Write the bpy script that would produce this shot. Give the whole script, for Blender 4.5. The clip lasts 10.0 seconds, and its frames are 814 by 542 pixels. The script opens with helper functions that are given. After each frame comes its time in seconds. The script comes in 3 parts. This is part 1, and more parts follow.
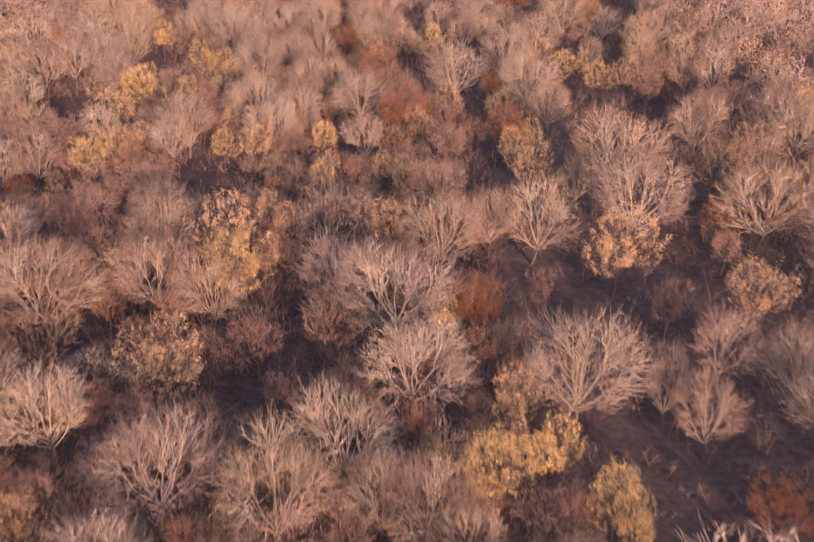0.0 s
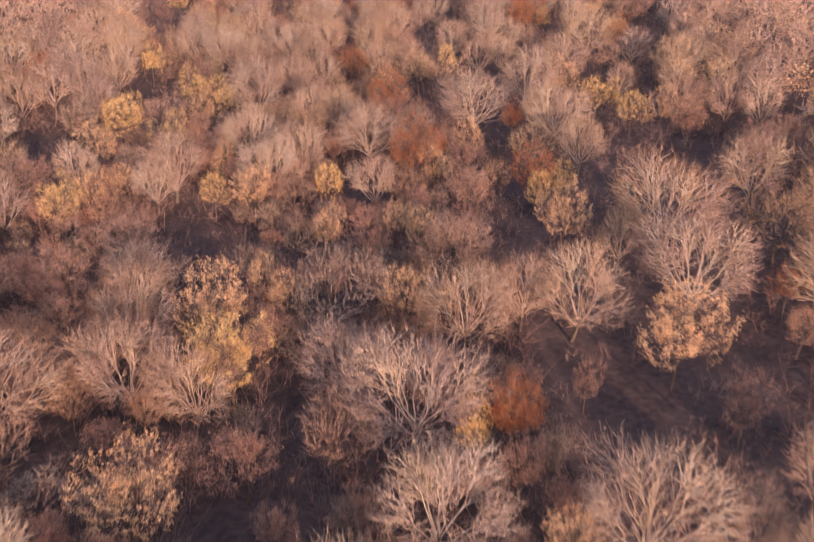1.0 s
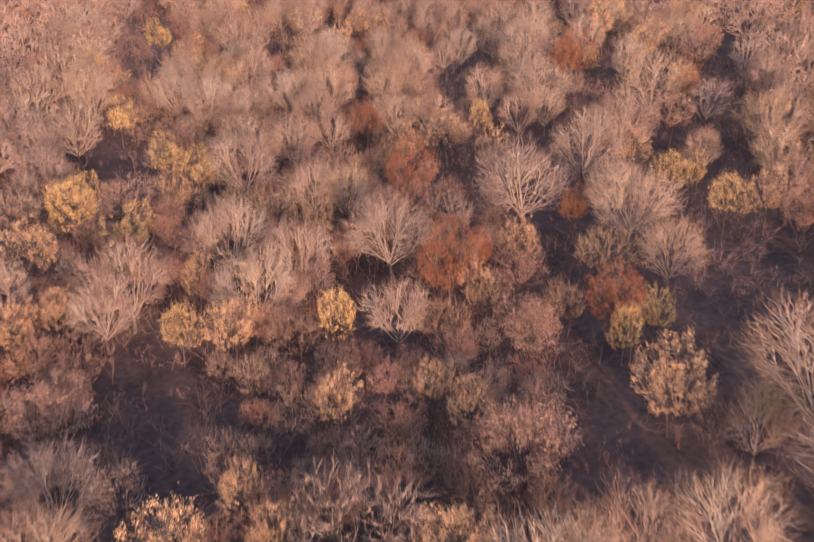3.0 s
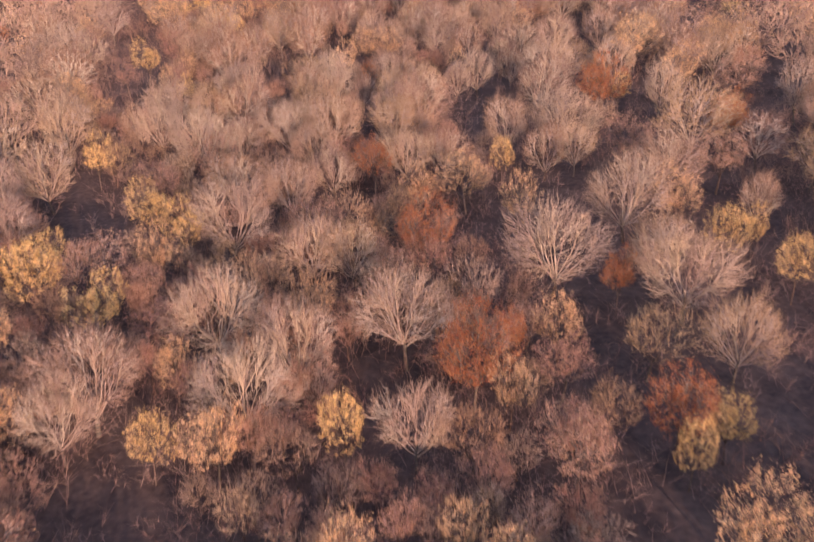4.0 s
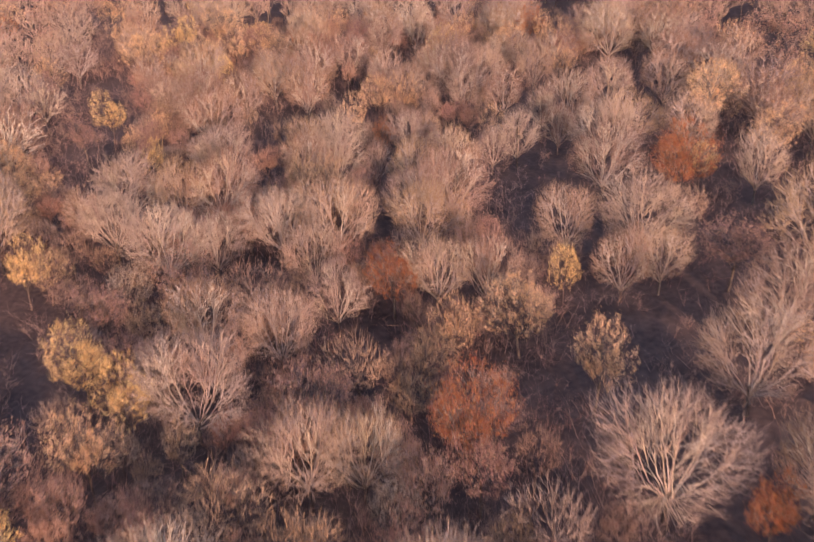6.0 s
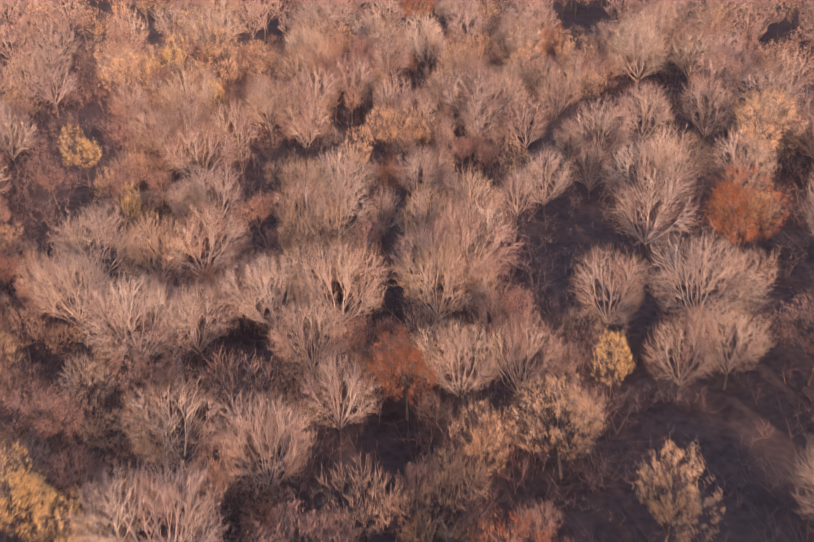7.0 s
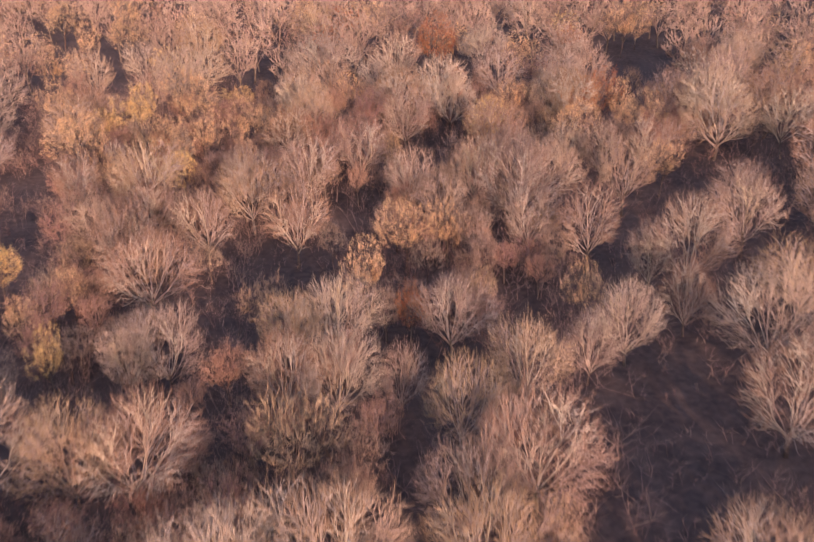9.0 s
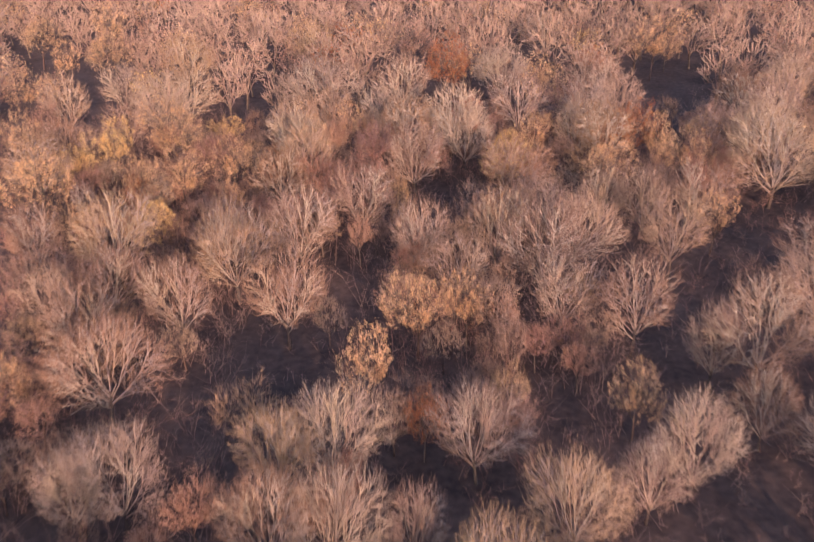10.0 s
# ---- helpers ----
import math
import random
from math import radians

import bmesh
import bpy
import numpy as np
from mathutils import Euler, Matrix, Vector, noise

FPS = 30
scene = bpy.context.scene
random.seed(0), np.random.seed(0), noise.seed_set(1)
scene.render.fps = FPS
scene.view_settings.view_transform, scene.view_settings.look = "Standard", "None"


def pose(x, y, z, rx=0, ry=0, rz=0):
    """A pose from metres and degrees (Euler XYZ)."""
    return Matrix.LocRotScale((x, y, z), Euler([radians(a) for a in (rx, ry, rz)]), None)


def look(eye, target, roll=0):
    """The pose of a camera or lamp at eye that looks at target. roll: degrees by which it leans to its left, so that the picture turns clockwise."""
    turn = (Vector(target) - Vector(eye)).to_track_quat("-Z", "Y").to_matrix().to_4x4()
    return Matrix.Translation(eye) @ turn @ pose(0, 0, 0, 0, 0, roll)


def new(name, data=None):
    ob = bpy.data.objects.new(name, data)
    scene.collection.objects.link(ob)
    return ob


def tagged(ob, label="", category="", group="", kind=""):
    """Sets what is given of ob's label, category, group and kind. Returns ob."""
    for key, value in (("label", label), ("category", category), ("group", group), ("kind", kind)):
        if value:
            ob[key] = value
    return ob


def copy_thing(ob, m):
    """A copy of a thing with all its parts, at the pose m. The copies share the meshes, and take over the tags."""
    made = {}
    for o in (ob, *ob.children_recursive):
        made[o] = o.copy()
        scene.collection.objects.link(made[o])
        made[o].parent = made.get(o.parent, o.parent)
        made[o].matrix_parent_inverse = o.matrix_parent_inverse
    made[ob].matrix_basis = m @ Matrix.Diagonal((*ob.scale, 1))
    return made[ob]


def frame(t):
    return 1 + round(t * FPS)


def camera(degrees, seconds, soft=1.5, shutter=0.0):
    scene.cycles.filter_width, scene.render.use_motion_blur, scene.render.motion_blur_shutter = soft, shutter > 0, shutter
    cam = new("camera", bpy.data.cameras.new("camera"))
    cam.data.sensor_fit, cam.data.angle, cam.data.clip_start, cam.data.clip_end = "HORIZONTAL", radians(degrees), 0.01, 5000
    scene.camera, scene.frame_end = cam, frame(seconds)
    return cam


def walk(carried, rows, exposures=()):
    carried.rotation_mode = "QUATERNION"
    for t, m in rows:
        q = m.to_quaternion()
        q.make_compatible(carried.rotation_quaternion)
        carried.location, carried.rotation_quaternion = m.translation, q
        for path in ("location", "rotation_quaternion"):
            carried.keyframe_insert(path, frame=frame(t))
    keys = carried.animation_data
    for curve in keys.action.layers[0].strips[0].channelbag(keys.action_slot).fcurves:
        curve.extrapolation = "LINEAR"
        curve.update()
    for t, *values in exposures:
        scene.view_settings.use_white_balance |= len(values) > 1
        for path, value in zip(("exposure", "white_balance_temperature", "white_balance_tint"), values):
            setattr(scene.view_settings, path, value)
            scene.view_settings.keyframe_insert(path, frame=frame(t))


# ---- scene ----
cam = camera(48.0, 10.0, soft=1.5, shutter=0.5)
PATH = [
    (0, 0.000, 0.000, 48.800, 61.398, 0.264, -1.124),
    (0.5, -0.607, 8.272, 48.398, 61.511, 0.297, -1.062),
    (1, -1.203, 16.547, 48.003, 61.621, 0.331, -0.998),
    (1.5, -1.785, 24.823, 47.616, 61.728, 0.365, -0.932),
    (2, -2.356, 33.100, 47.236, 61.831, 0.399, -0.863),
    (2.5, -2.914, 41.380, 46.863, 61.931, 0.433, -0.792),
    (3, -3.460, 49.661, 46.497, 62.027, 0.467, -0.719),
    (3.5, -3.994, 57.945, 46.139, 62.120, 0.501, -0.643),
    (4, -4.516, 66.229, 45.788, 62.209, 0.536, -0.565),
    (4.5, -5.025, 74.516, 45.445, 62.295, 0.570, -0.485),
    (5, -5.522, 82.805, 45.109, 62.377, 0.605, -0.402),
    (5.5, -6.007, 91.095, 44.780, 62.456, 0.640, -0.317),
    (6, -6.479, 99.387, 44.458, 62.532, 0.675, -0.230),
    (6.5, -6.939, 107.681, 44.144, 62.604, 0.711, -0.141),
    (7, -7.387, 115.977, 43.837, 62.672, 0.746, -0.049),
    (7.5, -7.823, 124.274, 43.538, 62.737, 0.782, 0.045),
    (8, -8.246, 132.573, 43.246, 62.799, 0.817, 0.141),
    (8.5, -8.657, 140.874, 42.961, 62.857, 0.853, 0.240),
    (9, -9.056, 149.177, 42.683, 62.912, 0.889, 0.340),
    (9.5, -9.442, 157.482, 42.413, 62.963, 0.925, 0.443),
    (10, -9.817, 165.788, 42.150, 63.011, 0.961, 0.548),
]
walk(cam, [(t, pose(x, y, z, rx, ry, rz)) for t, x, y, z, rx, ry, rz in PATH], [(0.0, 1.12, 6660, 34), (5.0, 1.12, 6620, 34), (10.0, 1.08, 6510, 33)])

# ---- light: a low, warm evening sun and the open sky ----
SUN_HEIGHT, SUN_FROM = 14.5, 163.0  # degrees above the horizon; compass bearing, +y is 0, +x is 90
sky_world = bpy.data.worlds.new("evening_sky")
scene.world = sky_world
sky_world.use_nodes = True
sky_nodes = sky_world.node_tree.nodes
sky = sky_nodes.new("ShaderNodeTexSky")
sky.sky_type, sky.sun_disc = "NISHITA", False
sky.sun_elevation, sky.sun_rotation = radians(SUN_HEIGHT), radians(SUN_FROM)
sky_nodes["Background"].inputs["Strength"].default_value = 0.15
sky_world.node_tree.links.new(sky.outputs[0], sky_nodes["Background"].inputs["Color"])
sun = new("sun", bpy.data.lights.new("sun", "SUN"))
sun.data.energy, sun.data.angle, sun.data.color = 3.15, radians(0.6), (1.0, 0.695, 0.49)
a, e = radians(SUN_FROM), radians(SUN_HEIGHT)
sun_way = Vector((math.sin(a) * math.cos(e), math.cos(a) * math.cos(e), math.sin(e)))
sun.matrix_world = look(sun_way * 200, (0, 0, 0))


# ---- materials ----
def surface(name, colours, grain, rough=0.85, spread=0.25, hue=0.02, islands=False, bump=0.0, leaf=False):
    """A matt natural surface: a ramp of colours over two scales of noise, and a shift of its own for each object or island."""
    m = bpy.data.materials.new(name)
    m.use_nodes = True
    n, link = m.node_tree.nodes, m.node_tree.links.new
    bsdf = n["Principled BSDF"]
    where = n.new("ShaderNodeTexCoord")
    fine, wide, both, ramp = n.new("ShaderNodeTexNoise"), n.new("ShaderNodeTexNoise"), n.new("ShaderNodeMath"), n.new("ShaderNodeValToRGB")
    fine.inputs["Scale"].default_value, wide.inputs["Scale"].default_value = grain, grain / 9
    fine.inputs["Detail"].default_value, wide.inputs["Detail"].default_value = 4, 3
    for noise_node in (fine, wide):
        link(where.outputs["Object"], noise_node.inputs["Vector"])
    both.operation = "ADD"
    half_a, half_b = n.new("ShaderNodeMath"), n.new("ShaderNodeMath")
    for half, source in ((half_a, fine), (half_b, wide)):
        half.operation, half.inputs[1].default_value = "MULTIPLY", 0.5
        link(source.outputs[0], half.inputs[0])
        link(half.outputs[0], both.inputs[0 if half is half_a else 1])
    link(both.outputs[0], ramp.inputs[0])
    while len(ramp.color_ramp.elements) < len(colours):
        ramp.color_ramp.elements.new(0.5)
    for k, colour in enumerate(colours):
        ramp.color_ramp.elements[k].position = 0.32 + 0.36 * k / max(1, len(colours) - 1)
        ramp.color_ramp.elements[k].color = (*colour, 1)
    shift = n.new("ShaderNodeHueSaturation")
    link(ramp.outputs[0], shift.inputs["Color"])
    if islands:
        own = n.new("ShaderNodeNewGeometry").outputs["Random Per Island"]
    else:
        own = n.new("ShaderNodeObjectInfo").outputs["Random"]
    for socket, low, high in (("Value", 1 - spread, 1 + spread), ("Hue", 0.5 - hue, 0.5 + hue)):
        span = n.new("ShaderNodeMapRange")
        span.inputs["To Min"].default_value, span.inputs["To Max"].default_value = low, high
        link(own, span.inputs["Value"])
        link(span.outputs[0], shift.inputs[socket])
    if not islands:
        turned, part_of = n.new("ShaderNodeMath"), n.new("ShaderNodeMath")
        turned.operation, turned.inputs[1].default_value, part_of.operation = "MULTIPLY", 7.31, "FRACT"
        duller = n.new("ShaderNodeMapRange")
        duller.inputs["To Min"].default_value, duller.inputs["To Max"].default_value = 0.84, 1.2
        link(own, turned.inputs[0])
        link(turned.outputs[0], part_of.inputs[0])
        link(part_of.outputs[0], duller.inputs["Value"])
        link(duller.outputs[0], shift.inputs["Saturation"])
    link(shift.outputs[0], bsdf.inputs["Base Color"])
    bsdf.inputs["Roughness"].default_value = rough
    bsdf.inputs["Specular IOR Level"].default_value = 0.25
    if bump:
        relief = n.new("ShaderNodeBump")
        relief.inputs["Strength"].default_value, relief.inputs["Distance"].default_value = 0.6, bump
        link(fine.outputs[0], relief.inputs["Height"])
        link(relief.outputs[0], bsdf.inputs["Normal"])
    if leaf:
        through_leaf, mix = n.new("ShaderNodeBsdfTranslucent"), n.new("ShaderNodeMixShader")
        mix.inputs[0].default_value = 0.48
        link(shift.outputs[0], through_leaf.inputs["Color"])
        link(bsdf.outputs[0], mix.inputs[1])
        link(through_leaf.outputs[0], mix.inputs[2])
        link(mix.outputs[0], n["Material Output"].inputs["Surface"])
    return m


BARK = surface("grey_bark", [(0.06, 0.05, 0.04), (0.12, 0.096, 0.08), (0.19, 0.155, 0.13)], 3.0, spread=0.2, bump=0.02)
DARK_BARK = surface("brown_bark", [(0.07, 0.05, 0.04), (0.14, 0.1, 0.078), (0.21, 0.155, 0.12)], 3.0, bump=0.02)
LIMB = surface("pale_limb", [(0.32, 0.235, 0.175), (0.48, 0.365, 0.28), (0.6, 0.475, 0.375)], 2.0, spread=0.2)
TWIG = surface("tan_twig", [(0.265, 0.172, 0.115), (0.385, 0.258, 0.177), (0.49, 0.345, 0.246)], 1.2, spread=0.22, hue=0.014)
RUSSET_TWIG = surface("russet_twig", [(0.29, 0.165, 0.122), (0.42, 0.255, 0.195), (0.53, 0.35, 0.275)], 1.2, spread=0.25, hue=0.02)
BRUSH = surface("dull_brush_twig", [(0.2, 0.125, 0.095), (0.33, 0.21, 0.16), (0.44, 0.295, 0.225)], 0.6, spread=0.3, islands=True)
FAR_TWIG = surface("far_tan_twig", [(0.27, 0.18, 0.13), (0.385, 0.265, 0.195), (0.48, 0.345, 0.262)], 0.25, spread=0.12, islands=True)
LEAF = {
    "gold": surface("golden_leaf", [(0.74, 0.44, 0.15), (0.86, 0.585, 0.25), (0.92, 0.7, 0.4)], 0.9, rough=0.8, spread=0.16, islands=True, leaf=True),
    "amber": surface("amber_leaf", [(0.68, 0.39, 0.18), (0.82, 0.525, 0.285), (0.9, 0.65, 0.415)], 0.9, rough=0.8, spread=0.16, islands=True, leaf=True),
    "rust": surface("rust_leaf", [(0.38, 0.125, 0.055), (0.5, 0.195, 0.088), (0.58, 0.27, 0.13)], 0.9, rough=0.8, spread=0.16, islands=True, leaf=True),
    "russet": surface("russet_leaf", [(0.37, 0.2, 0.125), (0.5, 0.295, 0.195), (0.6, 0.385, 0.27)], 0.9, rough=0.8, spread=0.16, islands=True, leaf=True),
}
RUSSET_BRUSH = surface("russet_brush_twig", [(0.2, 0.11, 0.08), (0.32, 0.18, 0.13), (0.42, 0.26, 0.19)], 0.6, spread=0.3, islands=True)
LITTER = surface("leaf_litter", [(0.048, 0.033, 0.029), (0.094, 0.061, 0.05), (0.15, 0.096, 0.07)], 1.6, rough=0.95, spread=0.0, hue=0.0, bump=0.08)


# ---- mesh helpers ----
def mesh_of(name, verts, tris, material):
    """A mesh of triangles from arrays."""
    me = bpy.data.meshes.new(name)
    verts, tris = np.asarray(verts, np.float32), np.asarray(tris, np.int32)
    me.vertices.add(len(verts))
    me.vertices.foreach_set("co", verts.ravel())
    me.loops.add(tris.size)
    me.loops.foreach_set("vertex_index", tris.ravel())
    me.polygons.add(len(tris))
    me.polygons.foreach_set("loop_start", np.arange(0, tris.size, 3, dtype=np.int32))
    me.polygons.foreach_set("loop_total", np.full(len(tris), 3, np.int32))
    me.update(calc_edges=True)
    me.materials.append(material)
    return me


def joined(pieces):
    """Pairs of (verts, tris) as one pair."""
    verts, tris, base = [], [], 0
    for v, f in pieces:
        verts.append(v)
        tris.append(np.asarray(f) + base)
        base += len(v)
    return np.concatenate(verts), np.concatenate(tris)


def across(ways):
    """Two unit vectors square to each way."""
    side = np.where(np.abs(ways[:, 2:]) < 0.9, [[0.0, 0.0, 1.0]], [[1.0, 0.0, 0.0]])
    u = np.cross(ways, side)
    u /= np.linalg.norm(u, axis=1, keepdims=True) + 1e-9
    return u, np.cross(ways, u)


def tubes(a, b, ra, rb, sides):
    """Tapered stems from the points a to b."""
    ways = (b - a) / (np.linalg.norm(b - a, axis=1, keepdims=True) + 1e-9)
    u, v = across(ways)
    ang = np.arange(sides) * 2 * np.pi / sides
    ring = np.cos(ang)[None, :, None] * u[:, None] + np.sin(ang)[None, :, None] * v[:, None]
    verts = np.concatenate([a[:, None] + ring * ra[:, None, None], b[:, None] + ring * rb[:, None, None]], 1)
    k = np.arange(sides)
    one = np.concatenate([np.stack([k, (k + 1) % sides, k + sides], 1), np.stack([(k + 1) % sides, (k + 1) % sides + sides, k + sides], 1)])
    return verts.reshape(-1, 3), (one[None] + (np.arange(len(a)) * 2 * sides)[:, None, None]).reshape(-1, 3)


def spikes(a, b, r):
    """Thin three-sided twigs that run from the points a to a tip at b."""
    ways = (b - a) / (np.linalg.norm(b - a, axis=1, keepdims=True) + 1e-9)
    u, v = across(ways)
    ang = np.arange(3) * 2 * np.pi / 3
    ring = np.cos(ang)[None, :, None] * u[:, None] + np.sin(ang)[None, :, None] * v[:, None]
    verts = np.concatenate([a[:, None] + ring * r[:, None, None], b[:, None]], 1)
    one = np.array([[0, 1, 3], [1, 2, 3], [2, 0, 3]])
    return verts.reshape(-1, 3), (one[None] + (np.arange(len(a)) * 4)[:, None, None]).reshape(-1, 3)


def blades(a, b, r):
    """The finest twigs: slivers that run from the points a to a tip at b."""
    u, v = across((b - a) / (np.linalg.norm(b - a, axis=1, keepdims=True) + 1e-9))
    turn = (np.arange(len(a)) * 2.39996)[:, None]
    side = (u * np.cos(turn) + v * np.sin(turn)) * r[:, None]
    verts = np.stack([a - side, a + side, b], 1)
    return verts.reshape(-1, 3), np.arange(3 * len(a)).reshape(-1, 3)


def leaves(at, size, rng):
    """Folded, pointed leaves at the given points, turned at random."""
    n = len(at)
    way = rng.normal(size=(n, 3)) + [0, 0, 0.8]
    way /= np.linalg.norm(way, axis=1, keepdims=True)
    u, v = across(way)
    size = size[:, None]
    verts = np.stack([at - way * size * 0.5, at + u * size * 0.27 + v * size * 0.1, at + way * size * 0.5, at - u * size * 0.27 + v * size * 0.1], 1)
    one = np.array([[0, 1, 2], [0, 2, 3]])
    return verts.reshape(-1, 3), (one[None] + (np.arange(n) * 4)[:, None, None]).reshape(-1, 3)


# ---- how a tree grows ----
def arc(start, bend, end, count, rng, wander):
    """Points along a smooth bow from start to end, which leans towards bend, with a little wander."""
    s = np.linspace(0, 1, count + 1)[:, None]
    line = (1 - s) ** 2 * start + 2 * s * (1 - s) * bend + s**2 * end
    line[1:-1] += rng.normal(size=(count - 1, 3)) * wander
    return line


def stem(line, r0, r1, sides):
    """A tapered stem along a line of points."""
    r = np.linspace(r0, r1, len(line))
    return tubes(line[:-1], line[1:], r[:-1], r[1:], sides)


def unit(ways):
    return ways / (np.linalg.norm(ways, axis=-1, keepdims=True) + 1e-9)


def dome_ways(count, floor, rng, jitter):
    """Ways spread evenly from the zenith down to the height floor of a unit ball."""
    k = np.arange(count) + 0.5
    z = 1 - (1 - floor) * k / count
    turn = k * 2.39996 + rng.uniform(0, 7)
    flat = np.sqrt(np.maximum(0, 1 - z * z))
    return unit(np.stack([flat * np.cos(turn), flat * np.sin(turn), z], 1) + rng.normal(size=(count, 3)) * jitter)


def tree_shapes(
    seed, tall=12.5, wide=8.0, fork=0.23, limbs=12, branches=14, sprigs=800, twigs=6, twig_length=0.9, twig_width=0.0088,
    clumps=0, clump_leaves=34, leaf_size=0.2, clump=0.36, floor=-0.42, thick=1.0, sides=4, steps=5, lobed=0.22, whole=False, slivers=False,
):
    """One tree: its trunk, each limb with its branches, and its crown of twigs or leaf clumps, as names and (verts, tris)."""
    rng = np.random.default_rng(seed)
    low, top = tall * fork, tall
    bend = rng.normal(size=2) * 0.35
    heights = np.linspace(0, low * 1.15, 6 if steps > 2 else 3)
    trunk = np.stack([bend[0] * np.sin(heights / tall * 3), bend[1] * np.sin(heights / tall * 2.4), heights], 1)
    girth = 0.0115 * tall * thick
    shape = [("trunk", stem(trunk, girth * 1.25, girth * 0.7, 7 if steps > 2 else 4))]
    middle = low + 0.4 * (top - low)
    heart = np.array([0, 0, middle])

    def at_edge(ways, part_way):
        """Points on the crown's round outline, or part of the way out to it."""
        up = np.where(ways[..., 2:] > 0, top - middle, middle - low * 0.72)
        return heart + ways * np.concatenate([np.full_like(up, wide / 2), np.full_like(up, wide / 2), up], -1) * part_way

    limb_ways = dome_ways(limbs, -0.15, rng, 0.18)
    swell = 1.02 + lobed * rng.uniform(-1.1, 0.8, limbs)
    total = clumps or sprigs
    sites = dome_ways(total, floor, rng, 0.14 if clumps else 0.05)
    lean = sites @ limb_ways.T
    owner = np.argmax(lean + 0.03 * rng.normal(size=lean.shape), 1)
    edge = swell[owner] * (0.72 + 0.28 * np.clip((np.max(lean, 1) - 0.65) / 0.32, 0, 1))
    depth = np.where(rng.random(total) < 0.26, rng.uniform(0.5, 0.88, total), rng.uniform(0.88, 1.08, total))
    ends = at_edge(sites, (edge * depth)[:, None])
    roots = np.empty((total, 3))
    limb_parts, limbwork = [], []
    for k in range(limbs):
        way = limb_ways[k]
        mine = np.where(owner == k)[0]
        base_at = low * (0.78 + 0.24 * max(0.0, way[2]) + rng.uniform(-0.12, 0.06))
        start = np.array([np.interp(base_at, heights, trunk[:, 0]), np.interp(base_at, heights, trunk[:, 1]), base_at])
        end = at_edge(way, 0.6 * swell[k])
        length = np.linalg.norm(end - start)
        bow = start + (end - start) * 0.5 + np.array([way[0], way[1], 0.0]) * 0.2 * length + np.array([0, 0, 0.05 * length * (1 - max(0, way[2]))])
        line = arc(start, bow, end, steps, rng, 0.05 * length / 4)
        pieces = [stem(line, girth * (0.21 + 0.026 * length), girth * 0.13, sides)]
        if len(mine):
            # branches reach for places far from one another among those of this limb
            picks = [mine[int(np.argmax(lean[mine, k]))]]
            gap_to = np.linalg.norm(sites[mine] - sites[picks[0]], axis=1)
            while len(picks) < min(branches, len(mine)):
                i = int(np.argmax(gap_to))
                picks.append(mine[i])
                gap_to = np.minimum(gap_to, np.linalg.norm(sites[mine] - sites[mine[i]], axis=1))
            nearest_pick = np.argmax(sites[mine] @ sites[picks].T, 1)
            for j, p in enumerate(picks):
                tip = at_edge(sites[p], 0.86 * edge[p])
                off = np.linalg.norm(line - tip, axis=1)
                i = max(1, int(np.argmin(off)) - rng.integers(0, 2 if steps < 4 else 3))
                fork_at = line[i] + (line[i - 1] - line[i]) * rng.random() * 0.8
                span = np.linalg.norm(tip - fork_at)
                along = unit(line[i] - line[i - 1])
                branch = arc(fork_at, fork_at + (along * 0.5 + unit(tip - fork_at) * 0.2) * span * 0.7 + np.array([sites[p][0], sites[p][1], -0.6]) * 0.12 * span, tip, max(1, steps - 2), rng, 0.04 * span)
                pieces.append(stem(branch, girth * (0.085 + 0.02 * span), girth * 0.065, 3))
                for q in mine[nearest_pick == j]:
                    at = rng.uniform(0.12, 1) * (len(branch) - 1)
                    i = min(int(at), len(branch) - 2)
                    roots[q] = branch[i] + (branch[i + 1] - branch[i]) * (at - i)
        limb_parts.append(joined(pieces))
    outward = unit(ends - heart)
    reach = np.linalg.norm(ends - roots, axis=1, keepdims=True)
    knees = roots + (ends - roots) * 0.5 + (outward * [0.14, 0.14, 0] + rng.normal(size=(total, 3)) * 0.06 + [0, 0, -0.1]) * reach
    thin = twig_width * 1.7
    sprig_radius = np.full(total, thin)
    twiggery = [(blades if slivers else spikes)(knees, ends, sprig_radius)]
    for k in range(limbs):
        mine = owner == k
        if mine.any():
            limb_parts[k] = joined([limb_parts[k], tubes(roots[mine], knees[mine], sprig_radius[mine] * 1.25, sprig_radius[mine], 3)])
    if whole:
        limbwork = limb_parts
    else:
        shape += [("limb", piece) for piece in limb_parts]
    if twigs:
        # fine twigs fan out from each sprig, up and outwards
        n = total * twigs
        pick = np.repeat(np.arange(total), twigs)
        s = rng.uniform(0.1, 1.0, (n, 1))
        at = np.where(s < 0.5, roots[pick] + (knees - roots)[pick] * 2 * s, knees[pick] + (ends - knees)[pick] * (2 * s - 1))
        way = unit(0.8 * unit(ends - knees)[pick] + 0.15 * outward[pick] + rng.normal(size=(n, 3)) * 0.24 + [0, 0, 0.5])
        tips = at + way * twig_length * rng.uniform(0.35, 1.15, (n, 1)) * (1.15 - 0.4 * s)
